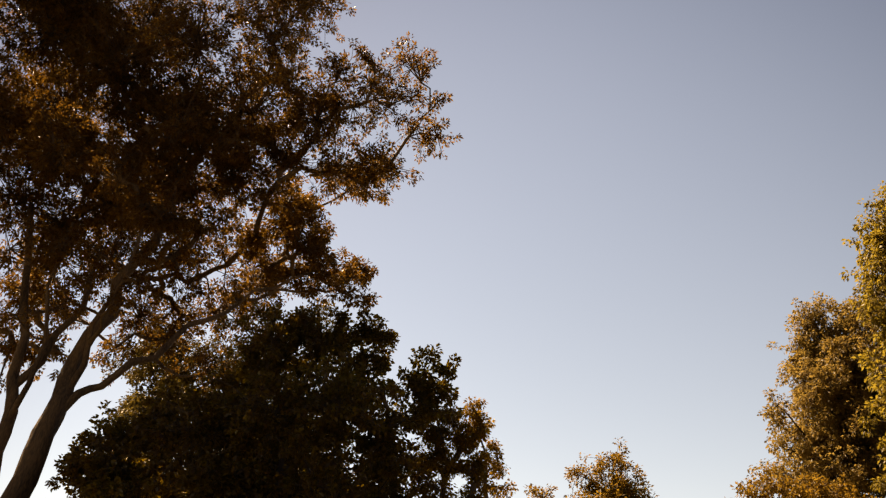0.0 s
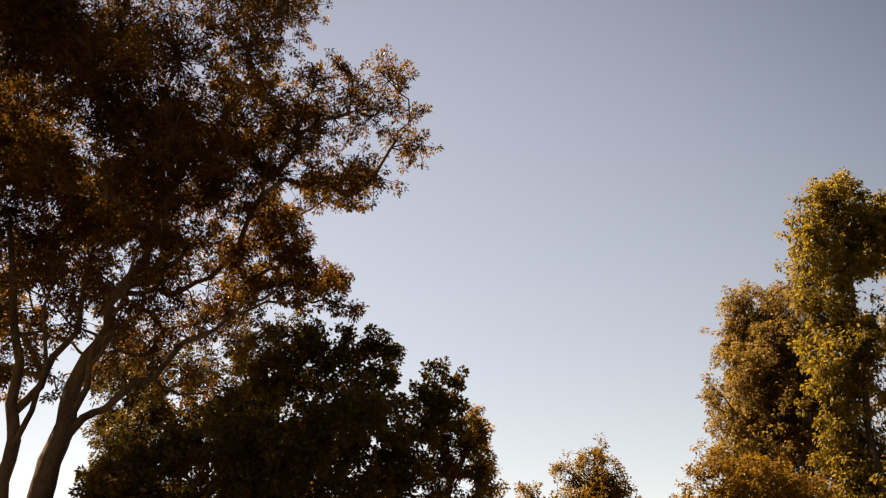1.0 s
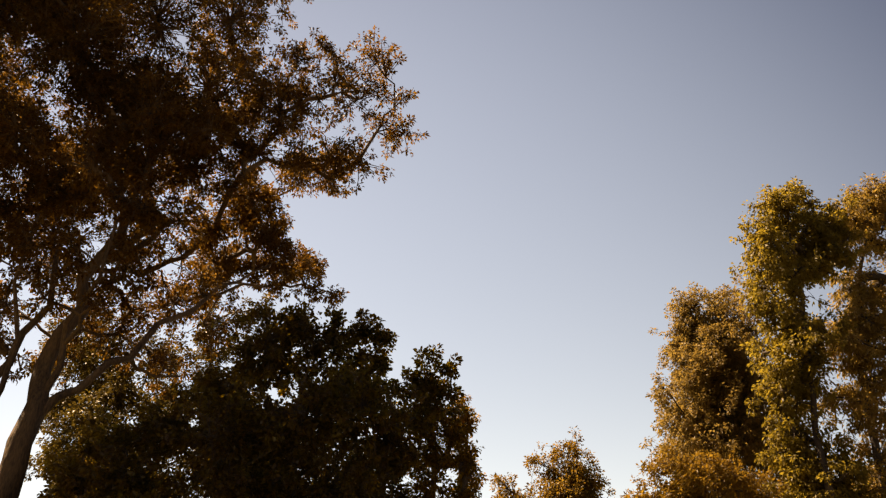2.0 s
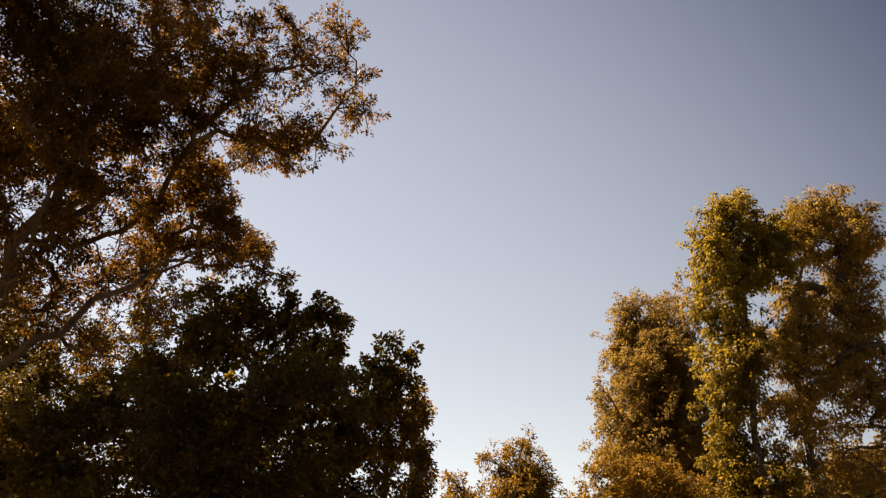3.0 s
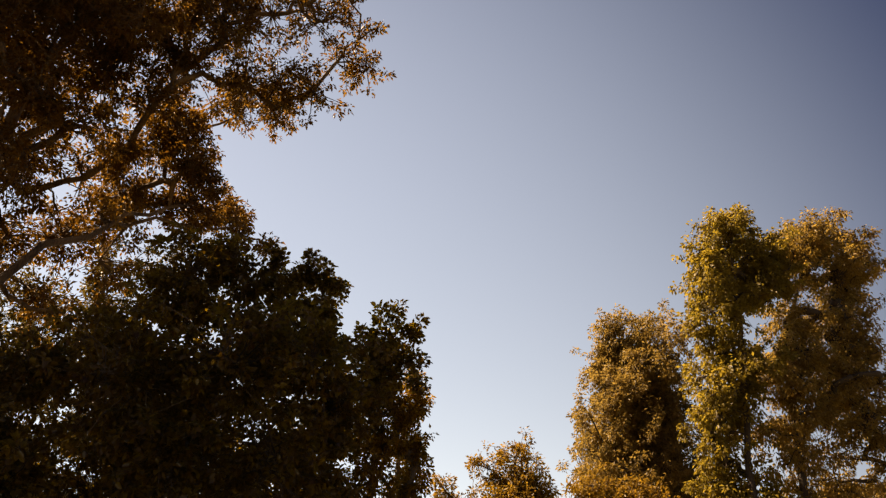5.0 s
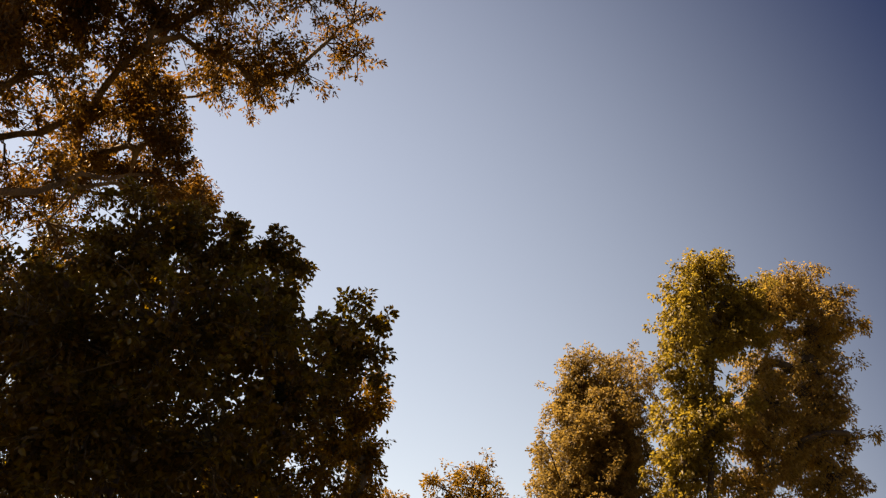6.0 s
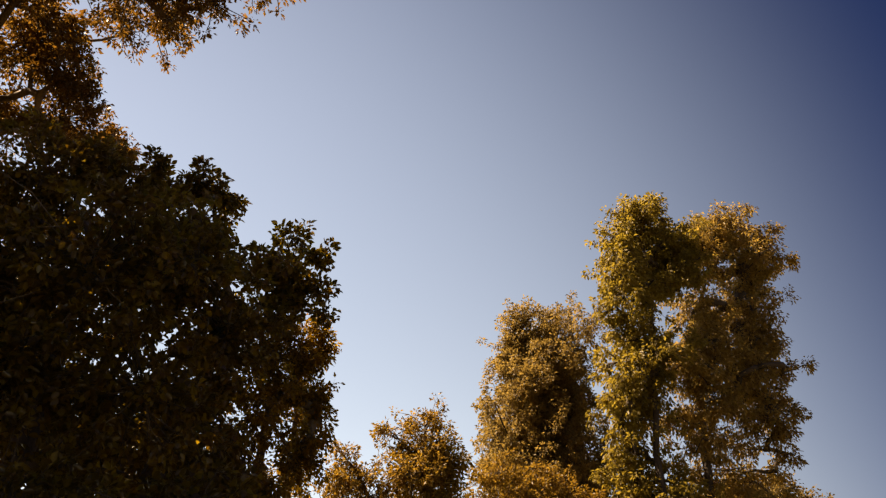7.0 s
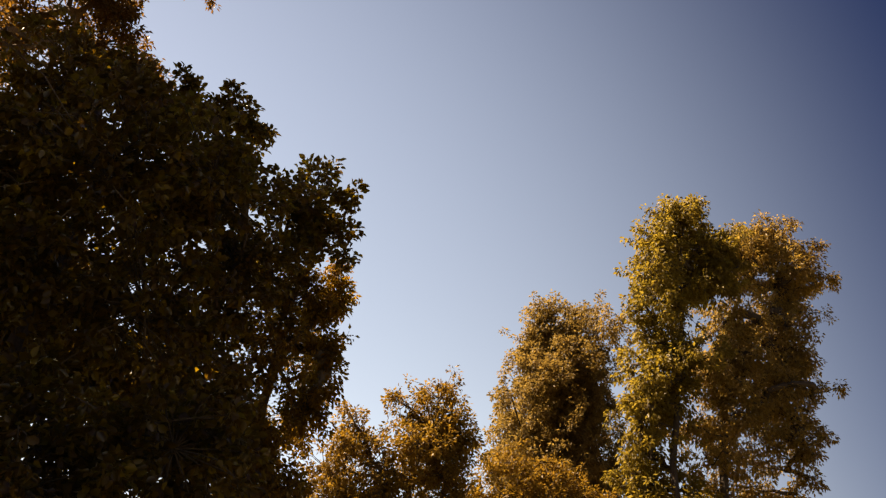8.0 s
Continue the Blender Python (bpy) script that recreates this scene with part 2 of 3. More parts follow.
def tree(name, label, category, stems, masses, bark, leaves, leaf, density, seed,
         clump=0.3, each=16, width=0.55, droop=0.5, sag=0.06, tip=0.012, group="", singles=0, single_mat=None, floor=0.0, twig=0.0075, spray=0.35, clear=(), shoots=0.12, broad=False, thickest=0.2):
    """stems: crooked main trunks, lists of (x, y, z, radius). masses: (x, y, z, radius), the leafy boughs.
    leaf: its length; density: clumps of leaves to a square metre of a bough's outline; spray: share of shoots that bear
    leaves along their length too; clear: (x, y, z, radius), and True where only the front of a trunk is bare, places where the crown is open right through towards the meadow."""
    rng = np.random.default_rng(seed)
    top = tagged(new(name), label, category, group)
    base = np.array(stems[0][0][:3])
    top.location = base
    spots, parent, limb, rad = [], [], [], []
    trunk_chains = []
    for stem in stems:
        chain = []
        for i, (x, y, z, r) in enumerate(stem):
            p = np.array((x, y, z), float)
            if i:
                a, ra = np.array(stem[i - 1][:3], float), stem[i - 1][3]
                n = max(2, int(np.linalg.norm(p - a) / 0.45))
                for k, q in enumerate(bent(rng, a, p, n, 0.0, 0.015)):
                    chain.append((q, ra + (r - ra) * (k + 1) / n))
                    spots.append(q), parent.append(-1), limb.append(-1), rad.append(chain[-1][1])
            else:
                chain.append((p, r))
        trunk_chains.append([(p - base, r) for p, r in chain])
    part("trunk", tube_mesh(name + "_trunk", trunk_chains, 12), bark, top)
    # each bough grows from the nearest wood that lies below it or nearer the trunk
    middle = np.mean([s[-1][:3] for s in stems], axis=0)
    order = sorted(range(len(masses)), key=lambda i: np.linalg.norm(np.array(masses[i][:3]) - middle))
    tips, limbs = [0] * len(spots), 0
    bough_limb, bough_node, born = {}, {}, {}
    for i in order:
        c = np.array(masses[i][:3])
        all_spots = np.array(spots)
        gap = np.linalg.norm(all_spots - c, axis=1)
        cost = gap + 1.3 * np.maximum(0, all_spots[:, 2] - c[2] + 0.3 * gap) + 0.8 * np.array([0.6 if l < 0 else 0 for l in limb])
        j = int(np.argmin(cost))
        if limb[j] < 0:
            root = limbs
            limbs += 1
        else:
            root = limb[j]
        born.setdefault(root, [])
        far = np.linalg.norm(c - spots[j])
        k, chain = j, [j]
        for q in bent(rng, spots[j], c, max(3, int(far / 0.35)), sag):
            spots.append(q), parent.append(k), limb.append(root), rad.append(0.0), tips.append(0)
            k = len(spots) - 1
            chain.append(k)
        born[root].append(chain)
        bough_limb[i], bough_node[i] = root, k
        while k >= 0:
            tips[k] += 1
            k = parent[k]
    for k in range(len(spots)):
        if limb[k] >= 0:
            rad[k] = min(thickest, tip * 1.7 * max(tips[k], 0.6) ** 0.47)
    for root in range(limbs):
        chains = []
        for chain in born[root]:
            pts = []
            for n_, k in enumerate(chain):
                r = rad[k] if limb[k] >= 0 else min(rad[k] * 0.8, rad[chain[1]] * 1.25)
                if n_ == 0 and limb[k] >= 0:
                    r = rad[chain[1]]
                pts.append((spots[k] - base, max(r * (1 - 0.35 * n_ / len(chain)), 0.008)))
            chains.append(pts)
        places, outs = [], []
        for i in order:
            if bough_limb[i] != root:
                continue
            x, y, z, r, *share = masses[i]
            c = np.array((x, y, z))
            n = max(3, int(density * (share[0] if share else 1.0) * math.pi * (r + 0.6 * clump) ** 2))
            dirs = unit(rng, n)
            deep = rng.uniform(0.2, 1.0, n) ** 0.55
            long_shoot = rng.random(n) < shoots
            deep[long_shoot] = rng.uniform(1.0, 1.3, long_shoot.sum())
            lump = 0.95 + 0.17 * np.sin(dirs @ rng.normal(0, 3.2, 3) + rng.uniform(0, 6)) + 0.12 * np.sin(dirs @ rng.normal(0, 6, 3))
            heads = c + dirs * (deep * r * lump)[:, None] * rng.uniform(0.85, 1.15, 3)
            heads = heads[(heads[:, 2] > floor) & ~in_clear(heads, clear, rng)]
            for h in heads:
                near = spots[bough_node[i]] if rng.random() < 0.6 else spots[parent[bough_node[i]]]
                way = bent(rng, near, h, 3, 0.05)
                chains.append([(near - base, twig), (way[1] - base, 0.7 * twig), (way[2] - base, 0.4 * twig)])
                shoot = (h - near) / max(np.linalg.norm(h - near), 1e-6)
                for spot, full in ((h, 1.0), (way[1], 0.5 if rng.random() < spray else 0)):
                    m = int(each * full * rng.uniform(0.6, 1.4))
                    if m:
                        o = unit(rng, m)
                        places.append(spot + o * (clump * rng.uniform(0.05, 1.0, m) ** 0.7)[:, None] * (0.8, 0.8, 0.65))
                        outs.append(o + 0.45 * shoot)
        wood = part("limb", tube_mesh(name + "_limb", chains, 8), bark, top)
        if places:
            places, outs = np.concatenate(places) - base, np.concatenate(outs)
            apart = min(len(places), int(round(singles * len(born[root]) / len(masses))))
            if apart:
                pick = np.argsort(places[:, 1] + rng.normal(0, 0.5, len(places)))[:apart]
                stands = places[pick] + base
                keep = np.ones(len(places), bool)
                keep[pick] = False
                places, outs = places[keep], outs[keep]
                along, across, face, size = leaf_frames(rng, apart, unit(rng, apart), droop, leaf)
                loose = single_leaf(name + "_leaf", width, single_mat)
                for k in range(apart):
                    ob = new("leaf", loose)
                    ob.parent = wood
                    m = Matrix([(*v, 0) for v in (across[k] * size[k], along[k] * size[k], face[k] * size[k])]).to_3x3().transposed().to_4x4()
                    m.translation = Vector(stands[k] - base)
                    ob.matrix_basis = m
            part("foliage", leaf_mesh(name + "_foliage", rng, places, outs, leaf, width, droop, broad), leaves, wood, kind="stuff")
    return top


# --- ground ---
def ground_sheet():
    bm = bmesh.new()
    rings = (0, 6, 14, 30, 70, 180, 500, 1500, 4000)
    last = None
    for r in rings:
        ring = []
        for j in range(48 if r else 1):
            w = 2 * math.pi * j / 48
            x, y = r * math.cos(w), 10 + r * math.sin(w)
            ring.append(bm.verts.new((x, y, 0.25 * noise.noise((x * 0.05, y * 0.05, 0)) if r < 600 else 0)))
        if last and len(last) == 1:
            for j in range(48):
                bm.faces.new((last[0], ring[j], ring[(j + 1) % 48]))
        elif last:
            for j in range(48):
                bm.faces.new((last[j], ring[j], ring[(j + 1) % 48], last[(j + 1) % 48]))
        last = ring
    me = bpy.data.meshes.new("ground")
    bm.to_mesh(me)
    bm.free()
    me.materials.append(GRASS)
    return tagged(new("ground", me), "dry grass ground under the trees", "ground", kind="structure")


ground_sheet()

# --- the tall open-crowned tree, whose boughs reach overhead ---
GUM_TRUNK = [
    [(-6.85, 11.5, -0.3, 0.33), (-6.62, 11.5, 1.5, 0.24), (-6.5, 11.55, 3.2, 0.2), (-6.28, 11.6, 4.5, 0.175), (-6.23, 11.6, 5.2, 0.165), (-6.16, 11.65, 5.75, 0.15),
     (-6.24, 11.8, 6.4, 0.125), (-6.12, 11.8, 6.95, 0.11), (-5.9, 11.9, 7.4, 0.10), (-6.04, 11.95, 8.0, 0.09), (-5.6, 12.0, 8.9, 0.08), (-5.55, 12.0, 9.8, 0.07), (-5.1, 12.0, 11.8, 0.05)],
]
GUM_FORK = [
    [(-6.2, 11.62, 5.45, 0.08), (-5.95, 11.7, 5.9, 0.064), (-5.7, 11.85, 6.1, 0.056), (-5.4, 12.0, 6.6, 0.06), (-5.15, 12.25, 6.8, 0.055), (-4.85, 12.5, 7.55, 0.05),
     (-4.4, 12.9, 8.0, 0.042), (-4.05, 13.3, 8.75, 0.034), (-3.2, 14.3, 9.8, 0.02)],
    [(-5.2, 12.2, 6.85, 0.04), (-5.1, 12.6, 6.78, 0.03), (-4.8, 12.65, 6.66, 0.026), (-4.4, 12.7, 6.7, 0.014)],
]
GUM_BRANCHES = [
    [(-6.98, 11.62, 5.9, 0.07), (-6.7, 11.7, 6.4, 0.06), (-6.62, 11.7, 6.9, 0.055), (-6.35, 11.75, 7.4, 0.05), (-6.5, 11.9, 8.6, 0.035)],
    [(-6.5, 11.55, 2.6, 0.16), (-6.62, 11.6, 3.8, 0.125), (-6.85, 11.6, 4.9, 0.105), (-6.83, 11.6, 5.5, 0.095), (-7.02, 11.6, 6.1, 0.085), (-7.1, 11.7, 6.8, 0.07), (-7.5, 11.8, 7.8, 0.06), (-8.1, 12.0, 9.6, 0.045)],
    [(-6.16, 11.7, 5.8, 0.06), (-5.95, 11.6, 6.35, 0.05), (-5.98, 11.5, 7.0, 0.042), (-5.6, 11.3, 7.7, 0.034), (-5.5, 11.2, 8.7, 0.022)],
    [(-6.84, 11.6, 5.3, 0.05), (-6.6, 11.4, 5.9, 0.042), (-6.52, 11.3, 6.6, 0.034), (-6.75, 11.2, 7.5, 0.026), (-6.6, 11.0, 8.6, 0.018)],
]
GUM_NEAR = [
    (-1.36, 12.0, 13.45, 0.55, 0.7), (-0.75, 12.4, 12.0, 0.33, 0.7), (-1.72, 12.0, 12.4, 0.6, 0.6), (-2.2, 12.5, 11.3, 0.62, 0.7), (-3.0, 12.5, 13.7, 0.5, 0.8),
    (-0.95, 12.3, 12.75, 0.32, 0.6), (-1.2, 12.3, 12.1, 0.4, 0.5), (-2.2, 12.2, 13.1, 0.5, 0.6), (-2.5, 12.2, 12.5, 0.5, 0.6),
    (-3.3, 12.5, 12.4, 0.85, 0.7), (-4.4, 12.0, 14.2, 0.95), (-3.98, 14.0, 10.85, 0.75), (-3.2, 14.5, 10.1, 0.5), (-2.4, 14.8, 10.0, 0.28),
    (-4.5, 11.5, 11.9, 0.95), (-5.5, 11.0, 13.0, 1.0), (-4.75, 13.0, 11.1, 0.85), (-5.85, 14.0, 10.0, 0.7), (-4.4, 15.0, 10.15, 0.7),
] + [
    (-6.6, 14.5, 8.7, 0.65), (-5.1, 15.0, 9.15, 0.65), (-3.7, 12.0, 15.6, 0.9), (-5.2, 12.4, 16.2, 1.1),
    (-2.7, 12.7, 11.2, 0.6, 0.6), (-3.6, 12.8, 11.5, 0.7, 0.6), (-1.65, 12.3, 11.1, 0.4, 0.8), (-2.15, 12.8, 11.0, 0.3), (-2.0, 14.5, 12.6, 0.45, 0.8), (-2.75, 14.5, 12.2, 0.48, 0.8),
]
GUM_INNER = [
    (-4.55, 12.5, 12.0, 0.6), (-4.3, 11.2, 10.7, 0.5), (-4.8, 12.5, 9.6, 0.5), (-5.6, 12.5, 10.6, 0.6), (-3.9, 12.5, 10.5, 0.45), (-3.6, 12.4, 12.9, 0.5), (-4.4, 12.2, 13.3, 0.6),
    (-6.01, 12.8, 11.09, 0.50), (-4.84, 12.8, 11.19, 0.45), (-3.86, 12.6, 12.35, 0.40), (-5.95, 13.0, 10.10, 0.45), (-4.28, 13.4, 10.02, 0.35), (-3.39, 13.2, 9.88, 0.35), (-2.98, 13.4, 9.63, 0.30), (-5.51, 12.0, 11.70, 0.50), (-6.63, 12.0, 12.24, 0.60),
    (-4.05, 12.2, 11.62, 0.40), (-3.15, 12.4, 11.83, 0.35), (-2.97, 12.4, 12.71, 0.35), (-2.87, 12.6, 11.19, 0.30), (-3.70, 12.6, 11.21, 0.35),
    (-2.5, 12.3, 14.0, 0.22, 0.8), (-2.2, 12.3, 13.75, 0.2, 0.8), (-2.38, 15.5, 10.6, 0.3, 1.3), (-2.45, 15.5, 10.72, 0.26), (-2.6, 15.4, 10.4, 0.2), (-2.9, 15.2, 10.2, 0.25),
]
# boughs above and left of view, added to shade the crown
GUM_SHADE_OUTER = [
    (-8.4, 10.4, 17.0, 1.4, 0.7), (-7.0, 10.6, 16.0, 1.2, 0.7), (-9.6, 10.4, 16.8, 1.3, 0.7), (-6.4, 11.0, 17.4, 1.2, 0.7),
    (-11.5, 11.5, 13.0, 1.5, 0.6), (-12.0, 12.0, 15.8, 1.6, 0.6), (-10.0, 12.0, 17.2, 1.5, 0.6), (-11.5, 13.5, 10.6, 1.3, 0.6), (-12.6, 11.0, 11.0, 1.4, 0.6),
    (-7.5, 12.0, 17.4, 1.4, 0.6), (-11.0, 10.0, 15.0, 1.4, 0.6), (-9.5, 13.8, 13.6, 1.2, 0.6), (-9.4, 9.6, 14.0, 1.2, 0.6), (-12.4, 12.4, 8.8, 1.2, 0.6),
]
# big sparse boughs farther left, unseen, there only to shade the tree
GUM_SHADE_SIDE = [
    (-14.0, 10.0, 13.0, 2.0, 0.32), (-13.5, 11.0, 17.0, 2.0, 0.32), (-14.5, 12.6, 10.0, 2.0, 0.32), (-12.0, 9.5, 18.6, 1.8, 0.32), (-10.5, 10.5, 19.0, 1.5, 0.32),
    (-14.2, 13.6, 14.6, 1.9, 0.32), (-14.4, 11.4, 7.4, 1.7, 0.32), (-11.5, 12.6, 19.4, 1.8, 0.32),
]
GUM_LINK = [
    (-5.54, 13.5, 10.27, 0.5, 0.8), (-4.87, 13.8, 9.55, 0.46, 0.6), (-5.66, 14.0, 9.22, 0.5, 0.8), (-7.82, 14.0, 8.32, 0.5, 0.7),
    (-8.16, 14.0, 7.33, 0.43, 0.5), (-4.08, 14.2, 9.84, 0.4, 0.6), (-3.24, 14.3, 10.51, 0.36, 0.7), (-7.4, 12.8, 7.9, 0.45, 0.5), (-4.4, 13.2, 8.6, 0.4, 0.6),
    (-8.05, 13.0, 7.2, 0.32, 0.7), (-7.4, 13.0, 7.3, 0.3, 0.7), (-8.1, 13.0, 6.45, 0.26, 0.6), (-6.95, 13.0, 6.8, 0.22, 0.6), (-8.6, 13.0, 7.6, 0.34, 0.8),
]
GUM_FRONT = [
    (-2.98, 13.8, 9.1, 0.32, 0.8), (-2.4, 13.8, 9.05, 0.3, 0.8), (-1.9, 13.6, 8.8, 0.2),
    (-7.2, 10.6, 7.8, 0.4, 0.6), (-6.6, 10.8, 8.05, 0.4, 0.7), (-5.85, 10.8, 7.9, 0.36, 0.7), (-6.75, 10.7, 6.7, 0.3, 0.4), (-6.2, 11.0, 7.15, 0.34, 0.5), (-5.5, 11.0, 7.1, 0.28, 0.5), (-5.3, 11.2, 7.7, 0.32, 0.7),
]
GUM_HEAD = [
    (-5.8, 11.0, 10.2, 0.4, 1.05), (-5.3, 11.5, 10.0, 0.4, 1.0), (-5.55, 11.0, 9.0, 0.35, 1.0), (-5.1, 11.5, 10.95, 0.4, 1.0), (-5.4, 11.5, 8.4, 0.26), (-5.05, 11.5, 9.0, 0.28), (-4.55, 12.0, 10.9, 0.36, 1.2), (-6.3, 11.0, 11.0, 0.6, 0.9), (-5.6, 11.3, 11.8, 0.6, 0.9),
]
GUM_LOW = [
    (-5.9, 14.5, 8.2, 0.65), (-7.1, 13.0, 8.8, 0.6), (-8.3, 13.5, 7.4, 0.5), (-6.7, 14.0, 7.7, 0.45), (-8.9, 12.5, 10.1, 0.95),
    (-3.6, 13.4, 10.7, 0.55), (-5.75, 14.5, 8.7, 0.5), (-5.1, 14.0, 9.0, 0.32), (-5.5, 13.0, 9.0, 0.4), (-5.0, 14.6, 7.6, 0.6), (-4.2, 14.6, 8.4, 0.6),
    (-3.4, 13.8, 11.0, 0.42), (-3.2, 14.2, 10.5, 0.4), (-3.8, 13.8, 10.6, 0.5), (-2.95, 14.5, 9.85, 0.35), (-3.5, 14.5, 9.8, 0.45), (-6.4, 13.5, 9.0, 0.35), (-6.75, 13.5, 9.0, 0.35), (-6.1, 14.0, 8.9, 0.32), (-4.2, 14.5, 9.5, 0.55), (-4.6, 14.0, 10.2, 0.5),
] + [
    (-9.6, 12.8, 8.0, 0.7), (-7.4, 14.2, 10.0, 0.8), (-6.0, 13.2, 13.0, 1.0), (-7.4, 11.0, 9.8, 0.6),
    (-6.0, 10.7, 9.6, 0.7), (-5.2, 10.8, 10.6, 0.8), (-7.0, 10.4, 9.7, 0.7), (-5.2, 11.2, 9.0, 0.5), (-6.8, 11.4, 8.2, 0.5),
]
GUM_FAR = [
    (-6.0, 12.0, 11.6, 1.0), (-6.6, 10.5, 11.7, 1.1), (-8.4, 11.0, 13.0, 1.15), (-8.3, 12.0, 11.1, 1.1), (-6.7, 12.5, 10.2, 0.9),
    (-8.0, 13.0, 9.8, 0.85), (-8.8, 14.0, 8.8, 0.7), (-7.2, 12.4, 14.8, 1.2), (-10.0, 12.6, 12.0, 1.1), (-9.6, 10.6, 10.6, 0.9),
    (-7.4, 9.6, 12.6, 1.0), (-10.2, 12.0, 9.6, 0.8), (-7.6, 14.6, 11.6, 1.0), (-9.0, 12.0, 15.0, 1.0),
    # left and left-front boughs out of view, added to shade trunk and dark tree
    (-9.7, 11.6, 7.0, 0.9), (-10.6, 11.4, 8.4, 1.0), (-9.3, 11.6, 8.7, 0.7), (-8.6, 9.2, 10.0, 1.2), (-10.0, 9.2, 12.0, 1.2), (-8.0, 8.6, 12.4, 1.0), (-9.4, 9.8, 8.4, 1.0),
]
tree("gum_tree", "tall open-crowned tree with bronze leaves and pale limbs", "tree", GUM_TRUNK + GUM_FORK + GUM_BRANCHES, fuller(GUM_NEAR, 0.07) + filled(GUM_INNER, 8, 1.05, 0.7) + [m if len(m) > 4 or m[2] > 9 else (*m, 0.65) for m in GUM_LOW] + GUM_LINK + GUM_HEAD + GUM_FRONT + filled([(*m, 1.5) for m in GUM_FAR], 9, 1.1, 0.75) + [(*m[:4], 1.75) for m in GUM_SHADE_OUTER] + GUM_SHADE_SIDE, BARK_PALE,
     leaf_material("bronze_leaf", *GUM_LEAF, 0.6, lit_boost=1.4), 0.076, 33.0, 3, clump=0.14, each=28, width=0.48, thickest=0.058, clear=[(-5.46, 15.58, 10.40, 0.3)], droop=0.6, tip=0.011, twig=0.011,
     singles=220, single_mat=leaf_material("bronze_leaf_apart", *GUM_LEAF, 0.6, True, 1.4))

# --- the dense dark tree below it ---
GREEN_MASSES = [
    (-2.3, 11.3, 6.82, 0.46), (-3.0, 11.3, 6.8, 0.55), (-3.6, 12.4, 6.3, 0.5), (-4.9, 11.0, 5.0, 0.4), (-4.3, 11.0, 5.2, 0.45), (-5.4, 11.3, 4.6, 0.35),
    (-4.6, 10.5, 4.4, 0.55), (-3.5, 10.0, 4.8, 0.75, 0.7), (-2.4, 9.8, 5.0, 0.75, 0.7), (-1.6, 10.0, 5.3, 0.6, 0.8), (-1.1, 11.0, 5.2, 0.5, 0.8),
    (-1.8, 10.3, 4.3, 0.75, 0.7), (-3.0, 11.8, 5.2, 1.0, 0.6), (-2.6, 10.4, 3.2, 0.9, 0.7), (-4.2, 11.6, 3.6, 0.8, 0.7), (-1.2, 11.6, 4.0, 0.7, 0.7),
    (-2.0, 12.4, 6.0, 0.75, 0.7), (-3.6, 12.6, 6.2, 0.75, 0.7), (-2.6, 11.6, 7.25, 0.34),
]
GREEN_EDGE = [
    (-0.54, 11, 6.5, 0.2), (-0.24, 11, 6.35, 0.18), (-0.59, 11, 6.15, 0.19), (-0.25, 11, 5.93, 0.18), (-0.1, 11, 5.72, 0.11), (-0.8, 11.1, 6.2, 0.16),
    (-1, 11.1, 6.05, 0.16), (-1.48, 11.2, 7.12, 0.21), (-1.26, 11.2, 6.95, 0.2), (-1.09, 11.2, 6.86, 0.11), (-1.42, 11.3, 6.65, 0.26), (-1.2, 11.2, 6.5, 0.15),
    (-1.74, 11.3, 6.97, 0.26), (-2, 11.4, 7.22, 0.18), (-1.75, 11.3, 6.5, 0.34), (-0.76, 11.3, 5.8, 0.24), (-1.05, 11.3, 5.6, 0.31), (-1.5, 11.2, 6, 0.41),
    (-1.82, 11.3, 5.9, 0.35), (-1.8, 11.9, 6.2, 0.35), (-0.4, 11.2, 6.05, 0.2), (-0.55, 11.3, 6.0, 0.2), (-0.95, 11.5, 5.1, 0.35), (-3.0, 11.5, 6.45, 0.35), (-0.6, 11.2, 6.1, 0.18), (-3.3, 11.4, 6.5, 0.3),
    (-0.54, 11.1, 5.83, 0.14), (-0.39, 11.1, 5.72, 0.1), (-0.61, 11.1, 5.6, 0.14),
]
GREEN_LOW = [
    (-5.2, 10.6, 3.4, 0.6), (-4.2, 10.0, 3.7, 0.6), (-2.2, 9.5, 2.7, 0.6), (-3.4, 9.7, 2.8, 0.7),
    (-1.4, 9.9, 3.2, 0.6), (-2.9, 9.9, 4.2, 0.6), (-4.6, 11.0, 2.4, 0.8), (-5.7, 11.6, 3.6, 0.6), (-3.0, 11.0, 2.0, 0.9), (-1.2, 11.0, 2.4, 0.8), (-3.6, 13.4, 4.6, 1.0, 0.9), (-4.8, 13.0, 4.4, 0.9, 0.9), (-2.2, 13.2, 4.8, 0.9, 0.6), (-4.0, 12.8, 3.0, 1.0, 0.8), (-5.6, 12.4, 5.0, 0.5, 0.8), (-1.6, 12.8, 3.2, 0.8, 0.7), (-2.6, 12.6, 2.6, 0.9, 0.7), (-0.8, 12.4, 3.4, 0.5, 0.8), (-2.8, 12.2, 6.62, 0.27), (-2.4, 12.2, 6.75, 0.22),
] + [
    (-1.75, 13.4, 4.5, 0.7), (-0.9, 13.4, 4.5, 0.6), (-2.4, 13.6, 5.3, 0.8), (-2.9, 13.6, 6.0, 0.7), (-0.2, 13.4, 4.1, 0.5), (-3.4, 13.6, 5.2, 0.8), (-1.4, 13.6, 5.3, 0.55), (-1.2, 12.2, 4.5, 0.5),
    (-1.4, 12.8, 5.4, 0.3), (-0.95, 12.8, 5.3, 0.28), (-0.6, 12.8, 5.4, 0.22), (-2.7, 12.4, 5.0, 0.3), (-0.1, 13.0, 4.3, 0.25),
]
